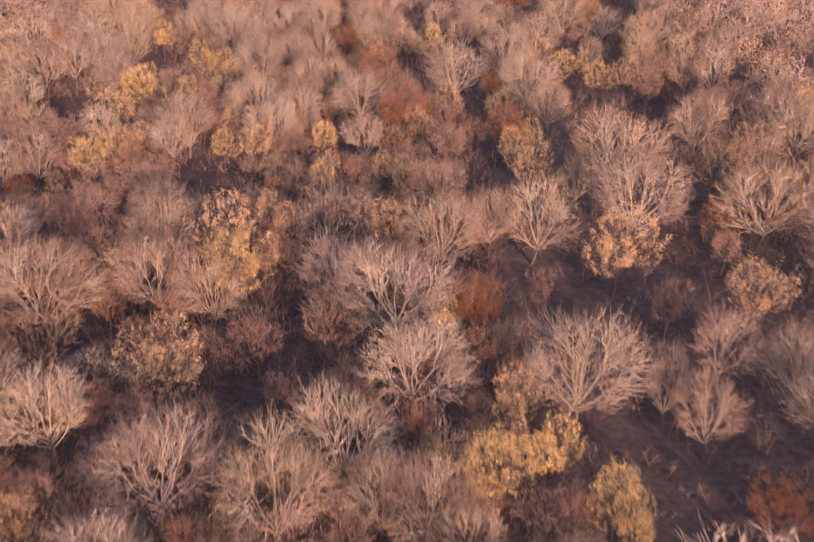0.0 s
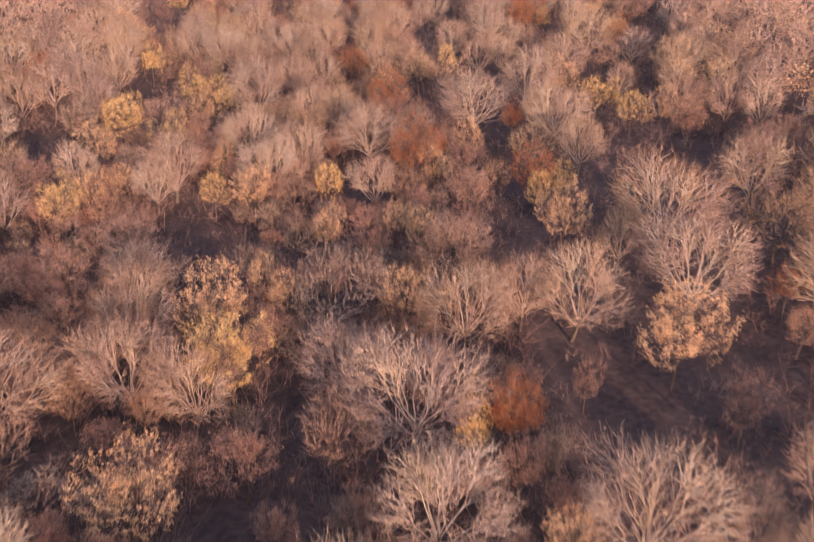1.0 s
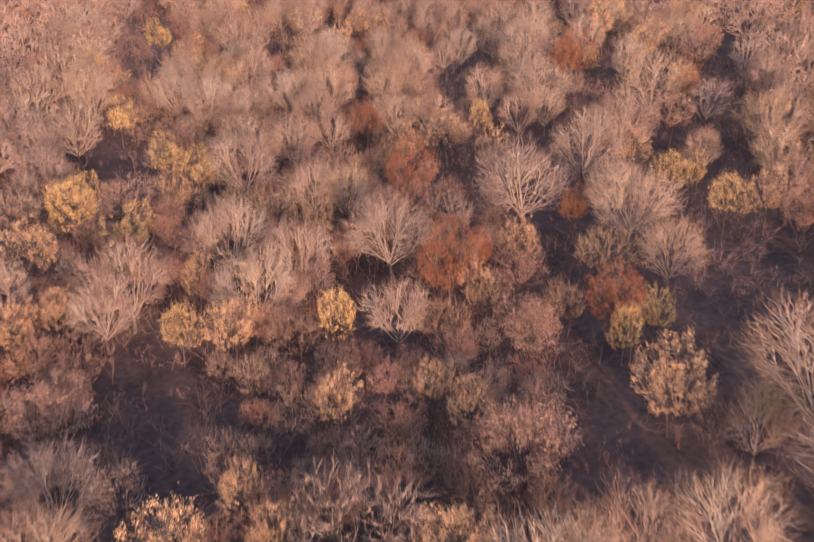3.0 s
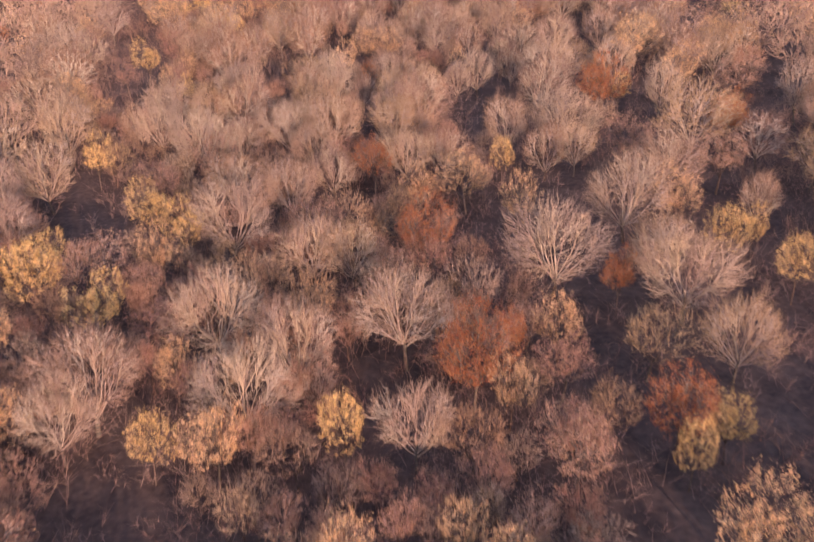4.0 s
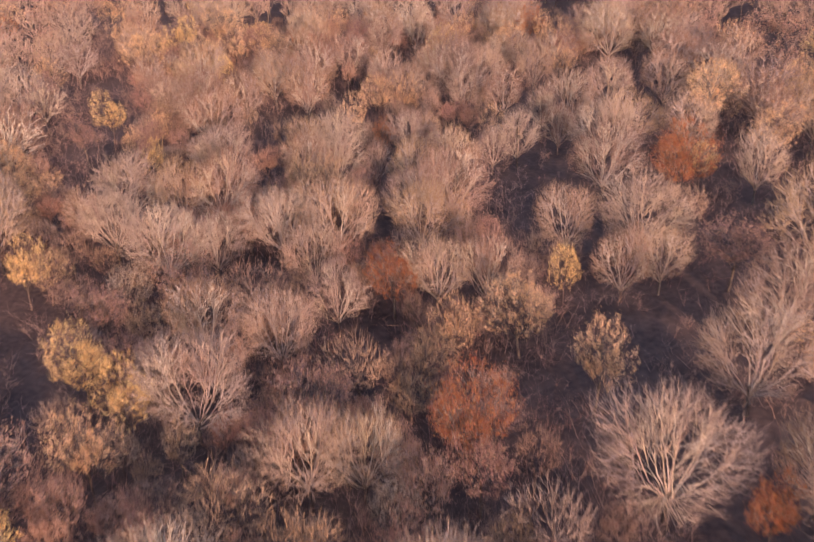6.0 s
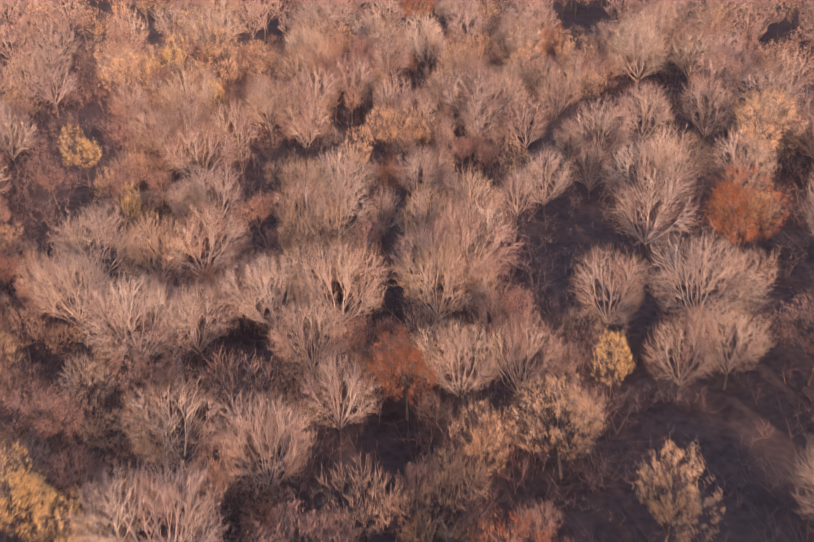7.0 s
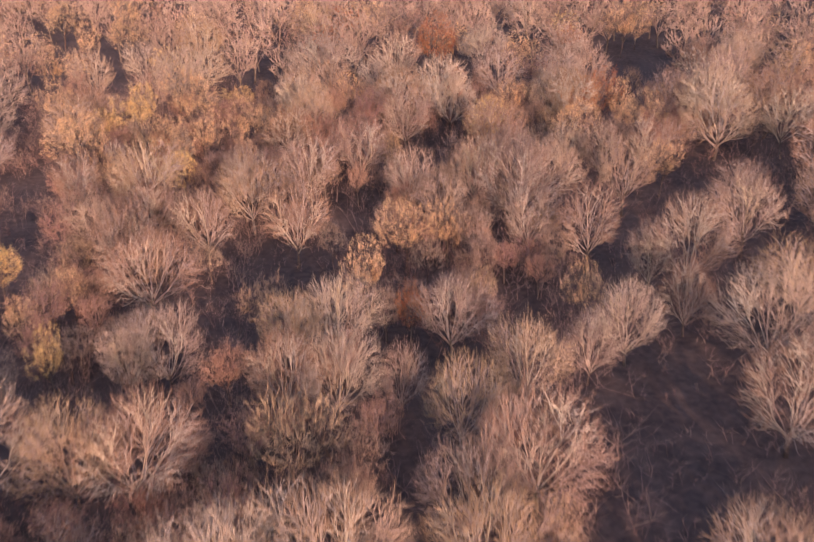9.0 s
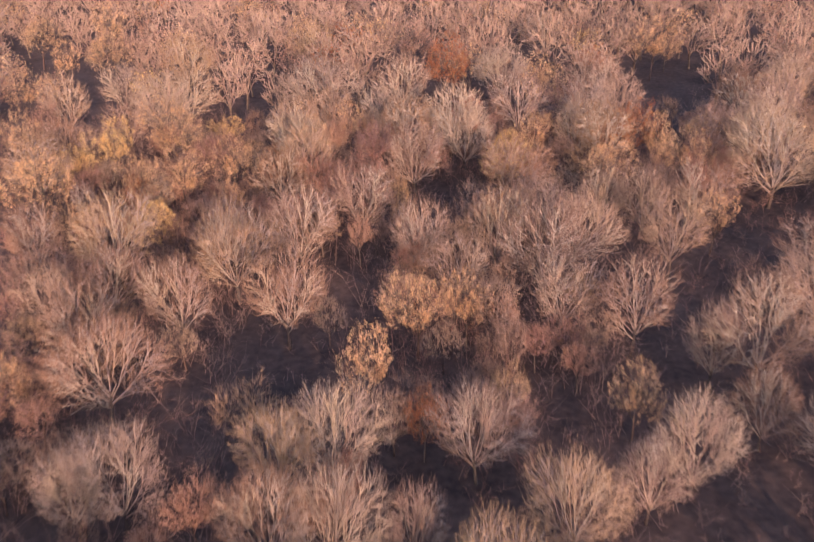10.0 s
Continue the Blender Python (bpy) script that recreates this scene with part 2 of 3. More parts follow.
        twiggery.append((blades if slivers else spikes)(at, tips, twig_width * rng.uniform(0.75, 1.25, n)))
    if clumps:
        # leaves stand round the sprigs' ends in blunt upright tufts
        pick = np.repeat(np.arange(clumps), clump_leaves)
        n = len(pick)
        ball = unit(rng.normal(size=(n, 3))) * np.where(rng.random((n, 1)) < 0.2, rng.uniform(1.0, 2.0, (n, 1)), rng.uniform(0.35, 1.05, (n, 1)))
        big = clump * rng.uniform(0.5, 1.5, clumps)[pick][:, None]
        axis = unit(0.5 * outward + [0, 0, 0.75])[pick]
        at = ends[pick] + ball * big + axis * (ball * axis).sum(1, keepdims=True) * big * 1.0
        shape.append(("branchwork", joined(limbwork + twiggery)))
        shape.append(("crown", leaves(at, leaf_size * rng.uniform(0.65, 1.3, n), rng)))
    else:
        if whole:
            shape.append(("branchwork", joined(limbwork)))
        shape.append(("crown", joined(twiggery)))
    return shape


# ---- the kinds of trees: each is built once and then copied ----
NOMINAL = (12.5, 8.0)
PLANTED = {}


def prototype(name, label, category, group, shape, materials):
    thing = tagged(new(name), label, category, group)
    thing.empty_display_size = 0.5
    for piece, (verts, tris) in shape:
        part_mesh = new(piece, mesh_of(piece, verts, tris, materials[piece]))
        part_mesh.parent = thing
        if piece == "branchwork":
            tagged(part_mesh, kind="stuff")
    return thing


BARE_LABEL = "leafless tree with pale limbs and fine tan twigs"
KINDS = {"bare": [], "thin": [], "slim": [], "sapling": [], "shrub": [], "gold": [], "amber": [], "rust": [], "russet": [], "distant": [], "distant_gold": [], "distant_amber": [], "distant_rust": [], "distant_russet": []}
bare_materials = {"trunk": BARK, "limb": LIMB, "branchwork": LIMB, "crown": TWIG}
BARE_SHAPES = [
    tree_shapes(11),
    tree_shapes(12, fork=0.2, limbs=13),
    tree_shapes(13, fork=0.27, limbs=11, lobed=0.3),
    tree_shapes(14, fork=0.22, twig_length=1.05),
    tree_shapes(15, fork=0.28, limbs=10, sprigs=700, lobed=0.3),
    tree_shapes(16, fork=0.25, limbs=13, branches=15),
    tree_shapes(17, fork=0.2, limbs=11, sprigs=740),
    tree_shapes(18, fork=0.21, limbs=12, twig_length=0.95),
]
THIN_SHAPES = [tree_shapes(s, fork=f, limbs=9, branches=11, sprigs=480, twigs=6, twig_length=1.0, twig_width=0.0125, sides=3, steps=4) for s, f in ((24, 0.2), (25, 0.24), (26, 0.28), (27, 0.22))]
for kind, shapes in (("bare", BARE_SHAPES), ("thin", THIN_SHAPES)):
    for shape in shapes:
        KINDS[kind].append(("bare_tree", BARE_LABEL, "bare tree", "bare trees of the wood", shape, bare_materials))
SLIM_SHAPES = [tree_shapes(s, fork=0.24, limbs=4, branches=8, sprigs=240, twigs=7, twig_length=1.25, twig_width=0.016, sides=3, steps=3, lobed=0.25) for s in (21, 22, 23)]
for shape in SLIM_SHAPES:
    young = ("young_bare_tree", "slender leafless tree with fine brown twigs", "young tree", "young trees between the tall ones")
    young_materials = {"trunk": DARK_BARK, "limb": DARK_BARK, "branchwork": DARK_BARK, "crown": TWIG}
    KINDS["slim"].append((*young, shape, young_materials))
    stems = ("branchwork", joined([piece for part_name, piece in shape if part_name == "limb"]))
    KINDS["sapling"].append((*young, [shape[0], stems, shape[-1]], young_materials))
DISTANT_SHAPES = [tree_shapes(s, fork=0.28, limbs=9, branches=5, sprigs=300, twigs=6, twig_length=1.15, twig_width=0.0185, sides=3, steps=2, thick=1.15, whole=True) for s in (61, 62, 63, 64, 65)]
for shape in DISTANT_SHAPES:
    KINDS["distant"].append(("bare_tree", BARE_LABEL, "bare tree", "bare trees of the wood", shape, bare_materials))
LEAFY = {
    "gold": ("golden_tree", "autumn tree with tufts of bright golden yellow leaves"),
    "amber": ("amber_tree", "autumn tree with thinning amber and tan leaves"),
    "rust": ("rust_red_tree", "autumn tree with dense rust red leaves"),
    "russet": ("russet_tree", "autumn tree with dull pinkish brown withered leaves"),
}
for n, (tone, (name, label)) in enumerate(LEAFY.items()):
    for s in range(3):
        leafing = {
            "gold": dict(clumps=270, clump_leaves=34, leaf_size=0.17, clump=0.32),
            "amber": dict(clumps=260, clump_leaves=28, leaf_size=0.17, clump=0.31),
            "rust": dict(clumps=260, clump_leaves=34, leaf_size=0.17, clump=0.38),
            "russet": dict(clumps=210, clump_leaves=16, leaf_size=0.19, clump=0.42, twigs=9, twig_length=0.9),
        }[tone]
        shape = tree_shapes(31 + 10 * n + s, fork=0.34, limbs=6, branches=7, steps=3, sides=3, twig_width=0.012, lobed=0.4, floor=-0.5, **{"twigs": 2, **leafing})
        leafy_materials = {"trunk": DARK_BARK, "limb": BARK, "branchwork": RUSSET_TWIG if tone == "russet" else TWIG, "crown": LEAF[tone]}
        KINDS[tone].append((name, label, "autumn tree", "autumn trees of the wood", shape, leafy_materials))
        stems = ("branchwork", joined([piece for part_name, piece in shape if part_name in ("limb", "branchwork")]))
        KINDS["distant_" + tone].append((name, label, "autumn tree", "autumn trees of the wood", [shape[0], stems, shape[-1]], leafy_materials))
        if tone == "russet":
            KINDS["shrub"].append(("withered_shrub", "low shrub with withered reddish brown leaves", "shrub", "shrubs between the trees", [shape[0], stems, shape[-1]], leafy_materials))

SPOTS = []  # x, y and half the crown's width of all that is planted
layout = random.Random(5)


def plant(kind, x, y, tall=11.0, wide=6.0, shape=None):
    """A tree of that kind at x, y with its height and the width of its crown in metres."""
    k = layout.randrange(len(KINDS[kind])) if shape is None else shape
    m = pose(x, y, ground_height(x, y) - 0.05, layout.uniform(-2.5, 2.5), layout.uniform(-2.5, 2.5), layout.uniform(0, 360))
    m = m @ Matrix.Diagonal((wide / NOMINAL[1], wide / NOMINAL[1], tall / NOMINAL[0], 1))
    SPOTS.append((x, y, wide / 2))
    if (kind, k) not in PLANTED:
        tree = PLANTED[kind, k] = prototype(*KINDS[kind][k])
        tree.matrix_basis = m
    else:
        first = PLANTED[kind, k]
        tree = copy_thing(first, m @ Matrix.Diagonal((1 / first.scale[0], 1 / first.scale[1], 1 / first.scale[2], 1)))
    size = "large broad-crowned" if wide > 8.4 else "small" if wide < 4.4 else "young" if tall < 8.5 else "round-crowned"
    return tagged(tree, size + " " + KINDS[kind][k][1])


# ---- ground ----
def ground_height(x, y):
    return 0.026 * max(-200.0, min(200.0, x)) + 0.5 * noise.noise((x / 37, y / 37, 0.3)) + 0.12 * noise.noise((x / 6, y / 6, 4.1))


def build_ground():
    steps = np.concatenate([[-3000, -1500, -700, -300], np.arange(-240, 241, 3.0), [300, 700, 1500, 3000]])
    n = len(steps)
    verts = np.array([(x, y + 210, ground_height(x, y + 210)) for y in steps for x in steps])
    i, j = np.meshgrid(np.arange(n - 1), np.arange(n - 1))
    k = (j * n + i).ravel()
    tris = np.concatenate([np.stack([k, k + 1, k + n + 1], 1), np.stack([k, k + n + 1, k + n], 1)])
    tagged(new("ground", mesh_of("ground", verts, tris, LITTER)), "dark forest floor covered with brown leaf litter", "ground", kind="structure")


build_ground()

# ---- the trees that stand along the flight ----
GAPS = []  # x, y and radius of open places in the wood


def gap(x, y, r):
    GAPS.append((x, y, r))


gap(22.1, 43.0, 2.3)
gap(18.4, 43.7, 2.1)
gap(16.1, 44.8, 1.9)
gap(24.3, 47.4, 3.5)
gap(20.3, 48.2, 3.2)
gap(16.0, 48.5, 1.7)
gap(17.7, 49.4, 2.8)
gap(26.6, 51.8, 3.8)
gap(22.2, 52.6, 3.4)
gap(17.6, 53.4, 2.5)
gap(19.4, 53.9, 3.1)
gap(-11.3, 56.9, 1.9)
gap(19.2, 58.3, 2.8)
gap(-12.5, 62.6, 2.8)
gap(19.6, 62.9, 1.2)
gap(-8.7, 66.6, 1.6)
gap(-13.6, 68.4, 3.1)
gap(21.6, 69.3, 1.8)
gap(26.8, 72.3, 2.2)
gap(-9.6, 73.3, 2.4)
gap(16.8, 73.9, 2.7)
gap(23.6, 75.7, 1.9)
gap(13.0, 76.9, 2.3)
gap(18.8, 78.2, 4.1)
gap(29.5, 79.6, 3.4)
gap(-10.5, 80.1, 2.6)
gap(14.6, 81.5, 3.5)
gap(20.9, 82.6, 4.5)
gap(16.2, 86.2, 3.8)
gap(24.8, 86.3, 1.3)
gap(32.2, 87.0, 3.7)
gap(27.7, 91.9, 2.0)
gap(30.6, 97.5, 2.2)
gap(11.0, 98.4, 2.4)
gap(-21.3, 99.1, 2.4)
gap(-21.3, 101.6, 2.7)
gap(12.5, 105.3, 3.6)
gap(21.2, 108.2, 1.7)
gap(-23.3, 108.9, 4.1)
gap(-23.5, 109.2, 3.6)
gap(13.9, 112.2, 4.0)
gap(-25.4, 116.1, 4.4)
gap(23.7, 116.2, 2.6)
gap(33.7, 117.9, 2.9)
gap(17.5, 119.1, 1.4)
gap(-25.7, 119.3, 4.0)
gap(13.1, 119.3, 1.5)
gap(-5.8, 120.9, 2.1)
gap(20.0, 124.0, 2.1)
gap(26.2, 124.1, 2.9)
gap(15.1, 124.3, 2.3)
gap(-5.9, 126.0, 3.2)
gap(37.5, 126.9, 4.5)
gap(22.4, 129.0, 2.4)
gap(17.1, 129.3, 2.6)
gap(-45.3, 129.6, 2.3)
gap(-5.9, 131.1, 3.5)
gap(10.3, 133.8, 1.6)
gap(25.0, 134.3, 1.6)
gap(41.3, 135.9, 4.9)
gap(-49.8, 139.8, 3.6)
gap(12.0, 140.4, 2.4)
gap(28.3, 141.0, 2.4)
gap(3.3, 146.8, 1.8)
gap(13.7, 147.0, 2.6)
gap(31.6, 147.6, 2.7)
gap(-54.4, 150.0, 3.9)
gap(-36.6, 152.2, 2.9)
gap(-38.3, 152.9, 2.5)
gap(28.0, 153.6, 1.8)
gap(4.2, 154.8, 2.8)
gap(-40.1, 160.8, 4.5)
gap(12.1, 161.3, 1.3)
gap(31.7, 162.4, 2.7)
gap(7.9, 162.7, 1.8)
gap(5.1, 162.8, 3.1)
gap(-10.7, 163.5, 1.8)
gap(11.8, 164.2, 2.1)
gap(14.4, 165.6, 2.0)
gap(-42.1, 165.6, 3.8)
gap(9.7, 167.1, 2.8)
gap(-11.1, 168.1, 2.8)
gap(14.1, 168.9, 3.2)
gap(-43.6, 169.4, 4.9)
gap(16.8, 169.9, 2.2)
gap(35.3, 171.2, 3.0)
gap(11.6, 171.6, 3.1)
gap(-11.4, 172.7, 3.1)
gap(16.3, 173.5, 3.5)
gap(-20.4, 174.0, 1.4)
gap(-45.9, 178.3, 4.2)
gap(-21.9, 179.8, 2.1)
gap(3.9, 183.3, 1.4)
gap(-23.4, 185.6, 2.3)
gap(-9.3, 190.2, 0.7)
gap(5.2, 190.2, 2.1)
gap(9.2, 191.7, 1.6)
gap(5.4, 191.8, 2.0)
gap(9.8, 193.4, 1.4)
gap(7.0, 194.7, 1.6)
gap(-9.4, 195.1, 1.1)
gap(2.0, 196.2, 1.0)
gap(11.4, 196.7, 2.4)
gap(7.1, 196.9, 3.1)
gap(6.6, 197.1, 2.4)
gap(-30.6, 197.3, 1.3)
gap(-9.4, 200.0, 1.2)
gap(11.9, 201.5, 2.1)
gap(3.3, 201.8, 1.6)
gap(13.5, 201.8, 2.6)
gap(8.8, 202.0, 3.5)
gap(8.7, 202.9, 2.4)
gap(-33.2, 203.1, 2.0)
gap(-43.5, 203.4, 2.2)
gap(-6.2, 203.6, 1.8)
gap(7.0, 203.9, 1.6)
gap(-8.9, 204.5, 1.7)
gap(-45.3, 205.1, 2.4)
gap(10.3, 205.4, 1.4)
gap(6.7, 205.6, 2.0)
gap(4.6, 207.4, 1.8)
gap(-5.7, 208.2, 2.7)
gap(9.1, 208.5, 2.5)
gap(-35.8, 208.8, 2.3)
gap(-1.2, 209.2, 1.3)
gap(-8.8, 209.2, 2.6)
gap(13.9, 209.6, 2.4)
gap(12.8, 210.2, 2.1)
gap(8.7, 210.4, 3.1)
gap(10.4, 211.1, 2.7)
gap(-47.7, 212.6, 3.3)
gap(-5.3, 212.7, 3.0)
gap(11.1, 213.1, 2.8)
gap(-26.1, 213.6, 1.8)
gap(-8.7, 213.9, 2.9)
gap(-0.2, 214.5, 2.1)
gap(15.2, 215.0, 2.3)
gap(-26.2, 215.2, 2.0)
gap(10.7, 215.2, 3.5)
gap(6.0, 216.7, 1.5)
gap(-28.1, 219.4, 2.8)
gap(-49.8, 219.6, 3.7)
gap(0.9, 219.8, 2.3)
gap(-20.2, 220.9, 2.6)
gap(-51.8, 221.8, 3.7)
gap(-14.4, 222.1, 1.9)
gap(7.9, 222.8, 2.3)
gap(-14.5, 224.2, 1.1)
gap(-30.1, 225.3, 3.2)
gap(-28.3, 225.9, 3.0)
gap(-21.4, 227.6, 4.1)
gap(9.8, 229.0, 2.6)
gap(-15.1, 231.3, 1.6)
gap(-48.7, 231.6, 2.5)
gap(-15.2, 233.5, 2.9)
gap(-54.2, 234.1, 4.1)
gap(-22.7, 234.3, 4.5)
gap(-30.5, 236.5, 3.4)
gap(-15.7, 238.4, 1.8)
gap(20.8, 240.4, 1.6)
gap(-53.4, 244.2, 3.9)
gap(-16.0, 245.0, 3.2)
gap(-7.8, 248.2, 1.8)
gap(24.5, 249.5, 2.5)
gap(-58.2, 256.7, 4.3)
gap(-7.6, 258.2, 2.8)
gap(28.2, 258.6, 2.8)
gap(-7.4, 268.2, 3.1)
gap(-31.4, 270.4, 1.7)
gap(22.0, 280.9, 4.0)
gap(-50.3, 281.4, 2.2)
gap(-34.0, 283.1, 2.7)
gap(25.9, 294.9, 6.1)
gap(-55.2, 295.5, 3.3)
gap(-36.6, 295.8, 3.0)
gap(29.8, 308.8, 6.8)
gap(-60.2, 309.6, 3.7)
plant("bare", 5.0, 44.7, 7.9, 5.0)
plant("gold", 16.0, 44.9, 6.4, 3.0)
plant("gold", 15.1, 47.2, 7.1, 3.7)
plant("russet", 12.4, 47.4, 5.7, 3.5)
plant("bare", 2.0, 47.5, 9.1, 7.1)
plant("amber", -26.7, 47.8, 6.4, 3.0)
plant("bare", -8.2, 47.8, 11.0, 10.1)
plant("bare", -1.2, 48.3, 8.9, 6.7)
plant("gold", 7.1, 50.4, 7.9, 4.8)
plant("russet", -26.1, 50.4, 6.4, 4.4)
plant("bare", -17.3, 50.5, 10.9, 10.1)
plant("gold", 11.2, 51.8, 7.6, 4.3)
plant("slim", 3.8, 53.8, 6.6, 4.9)
plant("bare", -3.9, 53.9, 10.0, 8.7)
plant("bare", 24.4, 56.1, 9.1, 5.3)
plant("bare", -27.2, 57.6, 10.6, 9.5)
plant("slim", -15.7, 58.6, 6.8, 5.3)
plant("amber", 9.4, 58.6, 7.2, 3.9)
plant("russet", -20.4, 59.5, 6.8, 4.8)
plant("bare", 14.9, 60.4, 12.1, 11.8)
plant("bare", 22.3, 60.7, 8.3, 4.7)
plant("bare", 1.7, 62.0, 11.2, 10.5)
plant("thin", 33.6, 62.7, 9.1, 6.0)
plant("russet", -9.6, 62.9, 5.6, 3.4)
plant("amber", -19.5, 64.1, 9.3, 6.5)
plant("bare", 28.4, 65.5, 9.8, 6.8)
plant("russet", 7.8, 67.5, 6.8, 4.8)
plant("russet", -12.5, 69.2, 7.3, 5.5)
plant("slim", -32.6, 70.0, 8.7, 8.3)
plant("slim", -5.1, 71.2, 9.1, 8.9)
plant("gold", 4.8, 72.1, 6.4, 3.0)
plant("rust", 8.0, 72.3, 8.7, 6.0)
plant("amber", 34.0, 72.7, 8.8, 5.8)
plant("russet", 26.1, 74.1, 6.3, 4.3)
plant("bare", 0.1, 74.1, 12.1, 12.1)
plant("bare", -33.2, 76.1, 12.6, 12.8)
plant("bare", -17.9, 77.1, 9.7, 8.1)
plant("russet", 14.6, 79.0, 5.3, 2.9)
plant("bare", -5.0, 80.2, 9.9, 8.3)
plant("bare", -24.0, 80.3, 11.0, 10.3)
plant("gold", -15.4, 81.4, 9.5, 6.7)
plant("amber", 22.8, 81.7, 9.9, 7.2)
plant("russet", 35.2, 85.6, 6.2, 4.1)
plant("bare", 5.2, 87.8, 10.7, 9.6)
plant("amber", -17.7, 89.5, 9.4, 6.6)
plant("thin", 40.0, 89.7, 12.1, 11.8)
plant("bare", 15.5, 90.0, 10.4, 9.1)
plant("amber", -0.3, 91.7, 7.9, 4.8)
plant("bare", 10.9, 92.0, 9.2, 7.1)
plant("slim", -6.6, 92.2, 10.3, 10.8)
plant("rust", 36.5, 92.4, 6.3, 3.1)
plant("russet", -33.2, 92.4, 6.5, 4.4)
plant("bare", 27.2, 93.0, 12.9, 13.1)
plant("amber", -11.8, 93.1, 7.3, 3.9)
plant("bare", -27.5, 97.7, 9.7, 8.2)
plant("amber", -14.6, 98.4, 6.7, 3.3)
plant("slim", -23.3, 99.3, 6.4, 4.6)
plant("russet", 4.9, 100.6, 9.4, 8.2)
plant("russet", -35.2, 100.8, 7.9, 6.4)
plant("bare", 22.9, 103.4, 8.3, 5.7)
plant("slim", 20.1, 104.7, 5.8, 3.6)
plant("bare", 28.1, 105.9, 12.9, 13.1)
plant("amber", 1.6, 106.7, 7.0, 3.6)
plant("russet", -30.5, 106.8, 8.6, 7.2)
plant("amber", 17.5, 107.2, 8.6, 5.6)
plant("amber", -8.6, 108.3, 7.0, 3.6)
plant("amber", -0.9, 110.4, 6.4, 3.0)
plant("gold", -40.7, 115.0, 8.6, 5.5)
plant("gold", 16.0, 117.2, 6.4, 3.0)
plant("russet", 8.0, 117.2, 8.4, 6.8)
plant("amber", -18.4, 119.0, 7.8, 4.6)
plant("slim", -12.5, 119.0, 7.0, 5.4)
plant("bare", -3.8, 119.9, 9.1, 7.1)
plant("gold", 19.3, 120.0, 6.6, 3.2)
plant("amber", -37.7, 120.1, 7.4, 4.1)
plant("slim", 0.5, 120.1, 7.3, 6.0)
plant("gold", -23.4, 120.1, 6.7, 3.3)
plant("rust", 16.0, 120.8, 8.2, 5.4)
plant("gold", -9.1, 121.6, 7.0, 3.6)
plant("bare", -31.0, 122.5, 8.7, 6.6)
plant("slim", 11.3, 122.9, 6.9, 5.3)
plant("amber", -35.3, 123.0, 7.0, 3.6)
plant("bare", -17.0, 124.9, 9.7, 8.1)
plant("amber", 3.9, 125.1, 7.2, 3.8)
plant("bare", -29.5, 126.2, 11.1, 10.4)
plant("thin", -41.5, 126.5, 9.2, 7.1)
plant("rust", 1.1, 127.1, 9.6, 7.0)
plant("russet", 8.5, 128.5, 7.1, 5.3)
plant("amber", -23.7, 130.0, 6.9, 3.5)
plant("bare", 23.4, 130.4, 9.2, 7.1)
plant("slim", 16.3, 131.2, 8.2, 7.3)
plant("bare", -13.7, 131.6, 9.6, 7.8)
plant("rust", 4.7, 134.0, 6.6, 3.5)
plant("amber", 9.1, 134.1, 7.6, 4.2)
plant("bare", -4.3, 134.3, 10.6, 9.6)
plant("amber", -41.6, 134.8, 8.9, 5.9)
plant("bare", -21.3, 136.6, 10.2, 8.9)
plant("russet", 40.1, 138.2, 7.3, 5.5)
plant("gold", -32.7, 139.4, 8.0, 4.9)
plant("bare", 21.7, 140.2, 11.0, 10.2)
plant("slim", -13.4, 140.3, 7.7, 6.6)
plant("slim", 2.6, 142.0, 7.4, 6.2)
plant("amber", 37.7, 142.7, 7.5, 4.2)
plant("rust", 16.1, 142.8, 7.3, 4.2)
plant("gold", 33.2, 143.1, 7.5, 4.2)
plant("slim", -18.8, 144.4, 8.2, 7.6)
plant("gold", -40.9, 145.5, 8.7, 5.7)
plant("russet", -29.9, 146.2, 6.6, 4.5)
plant("russet", -5.5, 146.3, 7.3, 5.5)
plant("bare", 20.7, 146.6, 9.4, 7.5)
plant("bare", 10.8, 146.9, 11.6, 11.0)
plant("russet", -1.7, 147.8, 7.4, 5.6)
plant("russet", -35.9, 148.2, 9.0, 7.6)
plant("bare", -13.6, 149.1, 9.5, 7.8)
plant("gold", -40.7, 149.2, 7.8, 4.7)
plant("bare", -9.8, 149.6, 8.9, 6.7)
plant("amber", -29.3, 150.3, 7.8, 4.7)
plant("gold", 29.1, 150.6, 7.4, 4.2)
plant("rust", -2.5, 151.9, 9.0, 6.3)
plant("gold", 32.5, 152.7, 6.4, 3.0)
plant("gold", -28.4, 157.1, 7.7, 4.5)
plant("bare", -23.1, 157.2, 10.7, 9.7)
plant("bare", 20.2, 158.4, 10.8, 9.7)
plant("amber", 26.2, 159.0, 8.2, 5.1)
plant("thin", 35.5, 159.5, 8.0, 5.3)
plant("amber", 8.4, 159.6, 8.0, 4.9)
plant("slim", -10.3, 160.9, 7.4, 6.1)
plant("gold", -33.1, 161.4, 8.3, 5.2)
plant("bare", -17.6, 166.4, 9.8, 8.2)
plant("amber", -2.8, 167.3, 6.8, 3.4)
plant("bare", -24.2, 168.0, 9.9, 8.4)
